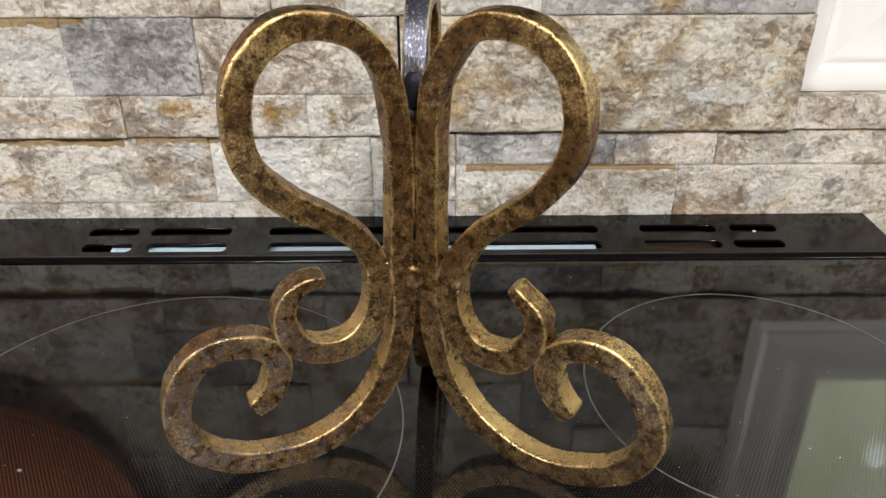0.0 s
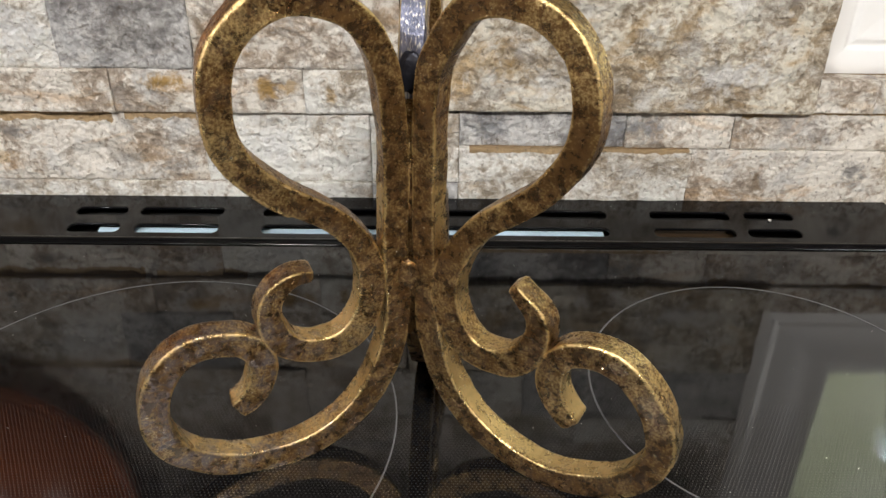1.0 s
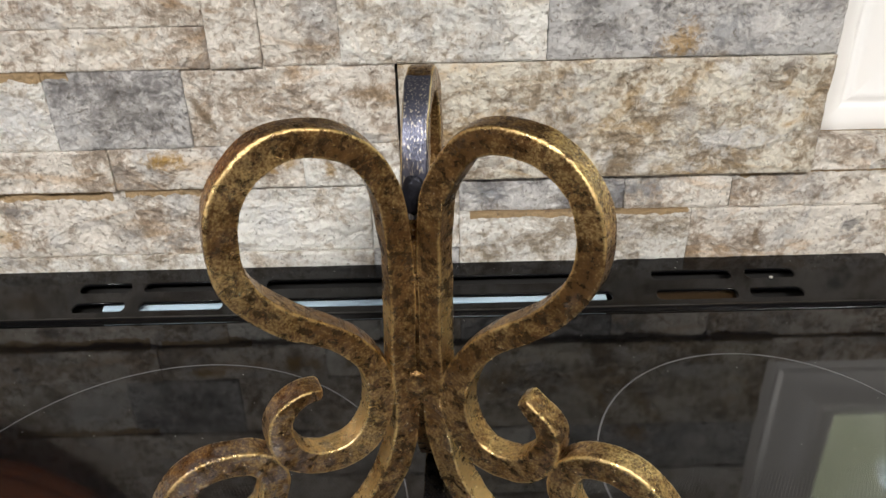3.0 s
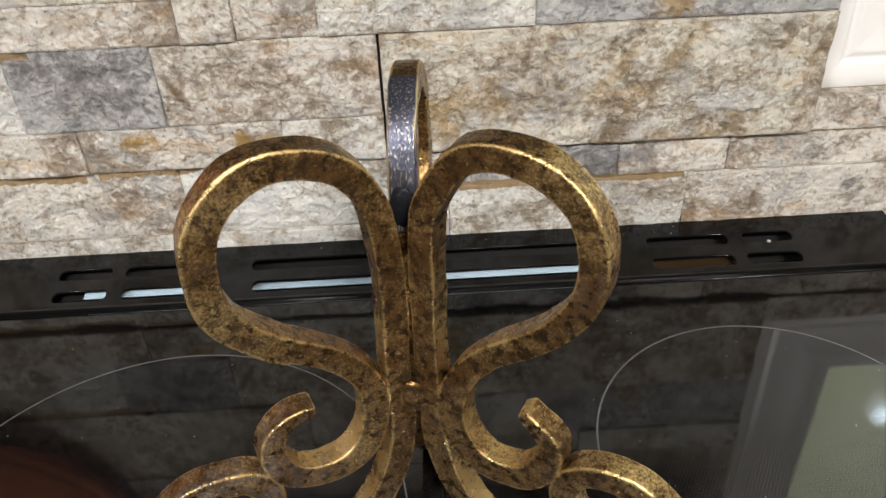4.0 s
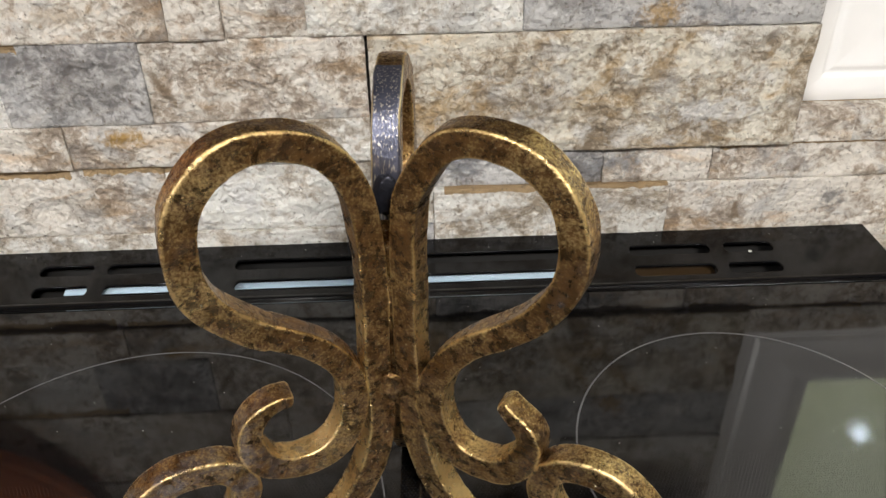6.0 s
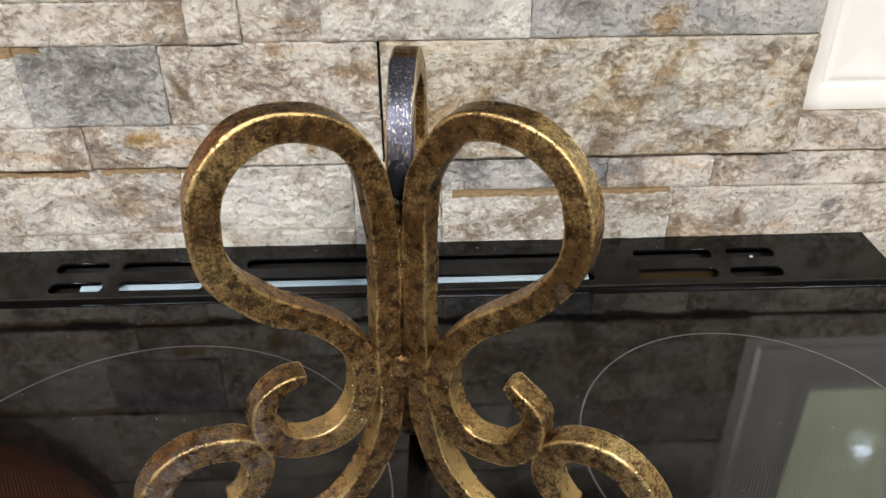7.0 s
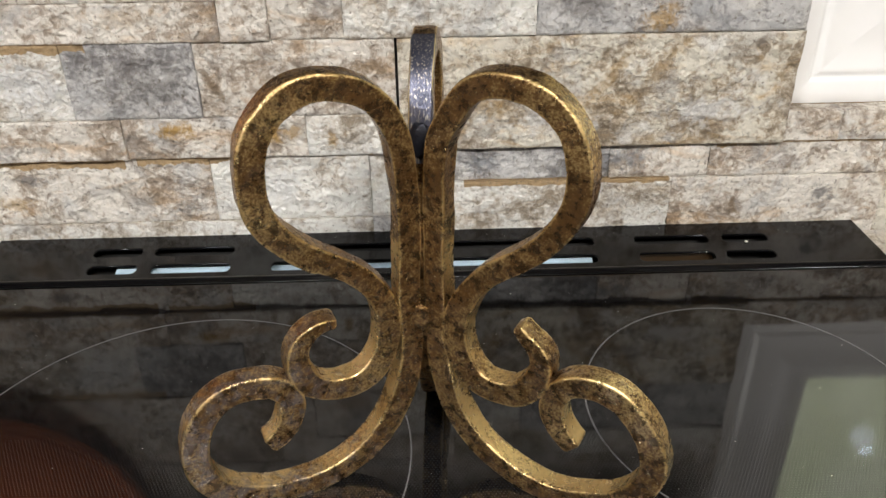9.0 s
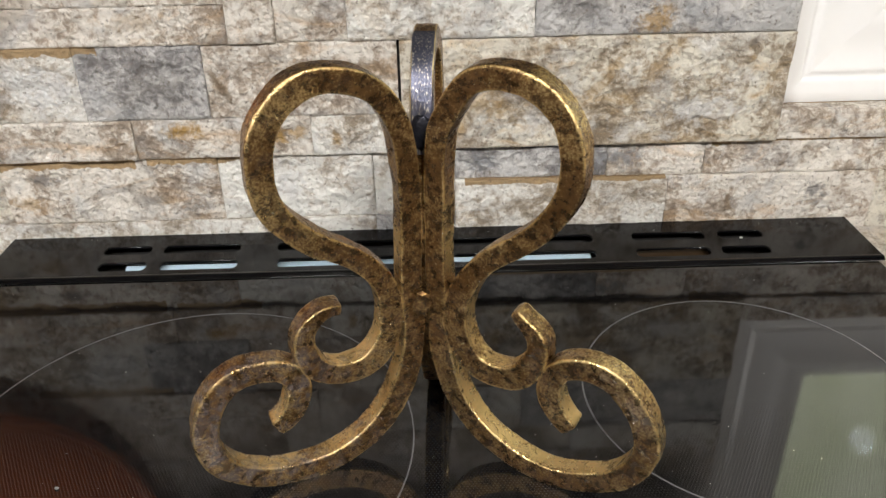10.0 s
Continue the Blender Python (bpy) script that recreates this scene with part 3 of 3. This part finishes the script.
            faces.append(tuple(reversed(tri)) if first else tri)
            steel += [0, 0]
    ob = link(name, verts, faces, (IRON, COOL_STEEL), parent, "forged square bar bent into scrolls", True)
    me = ob.data
    at = me.attributes.new("edge", "FLOAT", "POINT")
    at.data.foreach_set("value", edge)
    me.polygons.foreach_set("material_index", steel)
    bm = bmesh.new()
    bm.from_mesh(me)
    bmesh.ops.recalc_face_normals(bm, faces=bm.faces[:])
    bm.to_mesh(me)
    bm.free()
    return ob


# stations of the curve: foot scroll tip, foot, upright, top loop, waist, small scroll
LEFT_BAR = [(92.4, 45.2), (88.0, 47.6), (81.6, 55.3), (77.6, 68.7), (83.6, 80.4), (92.6, 84.1), (102.6, 85.4), (113.6, 82.2), (124.6, 69.5), (128.6, 56.6), (129.6, 41.3), (122.6, 24.8),
            (103.6, 11.6), (82.6, 7.2), (58.6, 9), (35.6, 22.1), (20.6, 44.1), (13.6, 64.3), (9.6, 85.1), (10.6, 109.5), (9.6, 135.4), (8.6, 165.5), (9.6, 188.1),
            (11.6, 205.7), (19.6, 222.6), (29.6, 231.8), (44.6, 236), (58.6, 234.3), (70.6, 225.4), (78.6, 213.5), (80.6, 198.7), (80.6, 183.3), (73.6, 168.4), (59.6, 154),
            (41.6, 141.7), (28.6, 127.4), (22.6, 109.9), (24.6, 88.1), (35.6, 71.6), (54.6, 69.9), (67.6, 78.6), (71.6, 94.9), (67.6, 106.2), (58.6, 112.1), (50.6, 111.7)]
RIGHT_BAR = [(90.4, 46.8), (84.8, 52.0), (79.1, 61.2), (78.1, 71.4), (82.1, 82.4), (93.1, 89), (106.1, 89.1), (116.1, 82.7), (127.1, 68.4), (132.1, 54.6), (131.1, 41), (121.1, 24.1),
             (107.1, 15), (87.1, 7.3), (65.1, 7.8), (41.1, 18.9), (24.1, 37.3), (17.1, 53.9), (12.1, 75.5), (10.1, 103.2), (9.1, 135.7), (10.1, 166), (10.1, 188.6),
             (12.1, 204.9), (18.1, 216.3), (26.1, 229.6), (36.1, 235.5), (50.1, 236.6), (62.1, 233.5), (72.1, 226.5), (79.1, 215.8), (82.1, 201.6), (81.1, 186.4), (73.1, 170.3),
             (60.1, 155.1), (43.1, 142.4), (30.1, 127.1), (22.1, 106.8), (23.1, 87.7), (32.1, 71.7), (43.1, 67.8), (59.1, 70.6), (69.1, 88.9), (67.1, 100.7), (60.1, 107.4),
             (56.1, 112.6)]
stand = empty("iron_stand", (0, 0, 0))
tagged(stand, "antique-gold forged iron tripod stand of three scrolled bars", "stand")
left_leg = forged_bar("scroll_leg", LEFT_BAR, 203, stand, 3.1, loop_swell=0.0012)
right_leg = forged_bar("scroll_leg", RIGHT_BAR, -31, stand, 17.7, curl_swell=0.0030)
forged_bar("scroll_leg", LEFT_BAR, 85, stand, 41.3, 0.185)


def lump(name, at, r, squash, material, label, seed):
    """A weld bead: a small uneven blob."""
    bm = bmesh.new()
    bmesh.ops.create_icosphere(bm, subdivisions=3, radius=1)
    for v in bm.verts:
        k = 1 + 0.30 * noise.noise(v.co * 1.8 + Vector((seed, 0, 0))) + 0.14 * noise.noise(v.co * 5.0 + Vector((0, seed, 0)))
        v.co = Vector((v.co.x * r * squash[0], v.co.y * r * squash[1], v.co.z * r * squash[2])) * k + Vector(at)
    return part(name, bm, material, stand, label, True)


lump("weld_bead", (-0.0058, 0.4492, 0.1040), 0.0038, (1.25, 0.34, 2.1), IRON, "gilded pointed weld bead", 2.0)
lump("weld_bead", (-0.0035, 0.4592, 0.1995), 0.0046, (1.2, 0.32, 1.9), WELD, "rough grey weld bead", 5.0)
lump("weld_bead", (-0.0125, 0.4490, 0.2030), 0.0022, (1.0, 1.0, 1.2), IRON_GOLD, "small tiny bright gold beads that stand in for glints", 9.0)
bm = bmesh.new()
bmesh.ops.create_cone(bm, cap_ends=True, segments=20, radius1=0.0050, radius2=0.0020, depth=0.112, matrix=Matrix.Translation((AXIS.x, AXIS.y - 0.0060, 0.066 + 0.056)))
bmesh.ops.bevel(bm, geom=[e for e in bm.edges if e.calc_face_angle(0) > 1], offset=0.0012, segments=2, affect="EDGES")
part("core_rod", bm, IRON, stand, "dull grey-brown core rod between the bars", True)


def glints(leg, seed, count, zone, sizes):
    """Tiny bright beads that stand in for glints, stuck to the front of a bar inside the zone x0, x1, z0, z1."""
    rnd = random.Random(seed)
    x0, x1, z0, z1 = zone
    spots = [(v.co.copy(), v.normal.copy()) for v in leg.data.vertices if x0 < v.co.x < x1 and z0 < v.co.z < z1 and v.normal.y < -0.35]
    bm = bmesh.new()
    for at, nor in rnd.sample(spots, min(count, len(spots))):
        bmesh.ops.create_icosphere(bm, subdivisions=1, radius=rnd.uniform(*sizes), matrix=Matrix.Translation(at + nor * 0.0001))
    ob = part("weld_spatter", bm, GLINT_GOLD, leg, "tiny bright gold beads that stand in for glints", True)
    ob["kind"] = "stuff"


# pale gold of the beads added as glints near the weld and elsewhere
GLINT_GOLD = plain("bright_glint_gold", (0.95, 0.83, 0.58), 0.18, 1.0, 300, 0.1, 0.1)
glints(left_leg, 3, 34, (-0.030, 0.004, 0.070, 0.135), (0.0003, 0.0006))
glints(right_leg, 5, 16, (-0.008, 0.020, 0.070, 0.135), (0.0003, 0.0006))
glints(left_leg, 8, 14, (-0.040, 0.0, 0.135, 0.225), (0.00025, 0.0005))
glints(right_leg, 9, 5, (0.055, 0.115, 0.060, 0.098), (0.0005, 0.0009))
glints(right_leg, 12, 6, (0.0, 0.080, 0.0, 0.235), (0.0003, 0.0005))


# ---- dust and crumbs ----
def specks():
    """Dust lying on the glass and the trim."""
    rnd = random.Random(11)
    verts, faces = [], []
    for n in range(260):
        x, y = rnd.uniform(-0.36, 0.36), rnd.uniform(0.28, 0.65)
        top = 0.0
        if n % 5 == 0:
            y, top = rnd.uniform(0.709, 0.727), TRIM_TOP
        r = rnd.uniform(0.00012, 0.00034) * (2.0 if n % 40 == 0 else 1.0)
        a = rnd.uniform(0, 3)
        b = len(verts)
        verts += [(x + r * math.cos(a + k * 1.5708) * rnd.uniform(0.7, 1.6), y + r * math.sin(a + k * 1.5708), top + 0.00002) for k in range(4)]
        verts.append((x, y, top + r))
        faces += [(b + k, b + (k + 1) % 4, b + 4) for k in range(4)] + [(b + 3, b + 2, b + 1, b)]
    ob = link("dust", verts, faces, DUST)
    return tagged(ob, "pale dust specks on the black glass", "dust", kind="stuff")


GRIME = plain("grey_grime", (0.16, 0.15, 0.14), 0.8, 0.0, 900)
DUST = plain("pale_dust", (0.55, 0.53, 0.50), 0.9, 0.0, 900)
specks()
for cx, cy, cz, r, text in ((0.2700, 0.6938, TRIM_TOP, 0.0013, "small pale crumb at a vent slot"), (-0.372, 0.640, 0.0, 0.0014, "small pale crumb on the black glass"),
                            (-0.2205, 0.4245, 0.0, 0.0011, "small greyish crumb on the black glass")):
    bm = bmesh.new()
    bmesh.ops.create_icosphere(bm, subdivisions=2, radius=1)
    for v in bm.verts:
        v.co = Vector((v.co.x * 1.2, v.co.y, v.co.z * 0.7)) * r * (1 + 0.3 * noise.noise(v.co * 2 + Vector((cx * 90, 0, 0)))) + Vector((cx, cy, cz + r * 0.62))
    tagged(part("crumb", bm, DUST if cx > 0 else GRIME), text, "crumb", "crumbs")


# ---- stone cladding, stone by stone ----



def stone(x0, x1, z0, z1, proud, tone, seed, fine=0.0016, relief=1.0):
    """One split-face stone: rough broken front, sawn sides."""
    gap = 0.00025
    x0, x1, z0, z1 = x0 + gap, x1 - gap, z0 + gap, z1 - gap
    nx, nz = max(3, int((x1 - x0) / fine)), max(3, int((z1 - z0) / fine))
    verts, faces = [], []
    sv = Vector((seed * 7.31, seed * 3.17, seed * 1.7))
    for j in range(nz + 1):
        for i in range(nx + 1):
            x, z = x0 + (x1 - x0) * i / nx, z0 + (z1 - z0) * j / nz
            p = Vector((x, 0, z))
            d = noise.fractal(p * 20 + sv, 0.8, 2.1, 4) * 0.0034
            warp = Vector((noise.noise(p * 40 + sv), 0, noise.noise(p * 40 - sv))) * 0.35
            d += (noise.voronoi(Vector((x * 55 + z * 30, 1, z * 80 - x * 18)) + sv + warp)[0][0] - 0.4) * 0.0024
            d += (noise.voronoi(Vector((x * 150, 2, z * 190 + x * 60)) + sv)[0][0] - 0.4) * 0.0014
            d += noise.noise(p * 330 + sv) * 0.0005
            e = min(x - x0, x1 - x, z - z0, z1 - z)
            d *= 0.45 + 0.55 * min(1.0, e / 0.007)
            d -= 0.0007 * max(0.0, 1 - e / 0.0012)
            jx = 0.0003 * noise.noise(Vector((z * 90, seed, i))) if i in (0, nx) else 0.0
            jz = 0.0003 * noise.noise(Vector((x * 70, seed, j + 9))) if j in (0, nz) else 0.0
            verts.append((x + jx, WALL_Y - 0.02 * z - proud - d * relief, z + jz))
    w = nx + 1
    for j in range(nz):
        for i in range(nx):
            a = j * w + i
            faces.append((a, a + 1, a + w + 1, a + w))
    rim = [i for i in range(nx)] + [j * w + nx for j in range(nz)] + [nz * w + i for i in range(nx, 0, -1)] + [j * w for j in range(nz, 0, -1)]
    back = len(verts)
    for r in rim:
        verts.append((verts[r][0], backing_y + 0.002, verts[r][2]))
    k = len(rim)
    for i in range(k):
        b = (i + 1) % k
        faces.append((rim[b], rim[i], back + i, back + b))
    return link("stone", verts, faces, STONE[tone], wall)


count = [0]


def course(z0, z1, joints, tones, prouds, fine=0.0016, relief=1.0):
    """A run of stones between the joints given, from one height to the next."""
    for i, (a, b) in enumerate(zip(joints, joints[1:])):
        count[0] += 1
        stone(a, b, z0, z1, prouds[i % len(prouds)], tones[i % len(tones)], count[0] * 1.37, fine, relief)


# behind the range, from the trim upwards
course(-0.012, 0.0165, (-0.62, -0.455, -0.188, -0.05, 0.0215), ("tan", "white", "white", "grey"), (0.0005,), relief=0.55)
course(0.0165, 0.0775, (-0.60, -0.375, -0.185, -0.05, 0.0215), ("tan", "cream", "white", "white"), (-0.0030, -0.0025, -0.0030))
course(0.0775, 0.1135, (-0.60, -0.44, -0.250, -0.10, -0.0243), ("cream", "cream", "cream", "white"), (0.0032, 0.0036, 0.0012, 0.0008))
course(0.1135, 0.1760, (-0.64, -0.52, -0.285, -0.182, -0.0246), ("cream", "white", "grey", "cream"), (0.001, 0.002, 0.002))
course(-0.012, 0.0490, (0.0215, 0.2105, 0.398, 0.62), ("white", "cream", "tan"), (0.0005,), relief=0.6)
course(0.0490, 0.0812, (0.0215, 0.155, 0.2405, 0.388, 0.60), ("grey", "cream", "cream", "cream"), (-0.0035, -0.0025, -0.001, -0.001))
course(0.0812, 0.1755, (-0.0226, 0.2985), ("tan",), (0.0035,))
course(0.0812, 0.1080, (0.2985, 0.345, 0.46, 0.62), ("cream", "cream", "grey"), (0.0025, 0.002))
course(0.1760, 0.2070, (-0.66, -0.42, -0.158), ("cream", "cream"), (0.005, 0.0035))
course(0.1760, 0.2320, (-0.158, -0.120, -0.063, 0.0865, 0.2980), ("cream", "cream", "white", "grey"), (0.004, 0.002, 0.003, 0.002))
course(0.2070, 0.2640, (-0.64, -0.36, -0.158), ("white", "cream"), (0.001, 0.003))
course(0.2320, 0.2640, (-0.158, 0.02, 0.14, 0.2980), ("cream", "tan", "white"), (0.004, 0.002))
# no grout here: a black bar stands in for the open joint's shade
box("grout", -0.0252, -0.0220, 0.7345, 0.7425, 0.079, 0.177, NEAR_BLACK, wall, "near-black bar for the shade in an open joint")
# the wall further up and to both sides, coarser
rng = random.Random(5)
tones = ("cream", "white", "grey", "cream", "tan")


def rough_run(z0, z1, x0, x1):
    x = x0
    while x < x1 - 0.001:
        nx = x + rng.uniform(0.12, 0.30)
        if x1 - nx < 0.08:
            nx = x1
        count[0] += 1
        stone(x, nx, z0, z1, rng.uniform(0.001, 0.006), rng.choice(tones), count[0] * 1.37, 0.007)
        x = nx


z = 0.264
while z < 0.74:
    z2 = z + rng.choice((0.032, 0.060, 0.060, 0.094))
    rough_run(z, z2, -0.80, 0.2980)
    z = z2
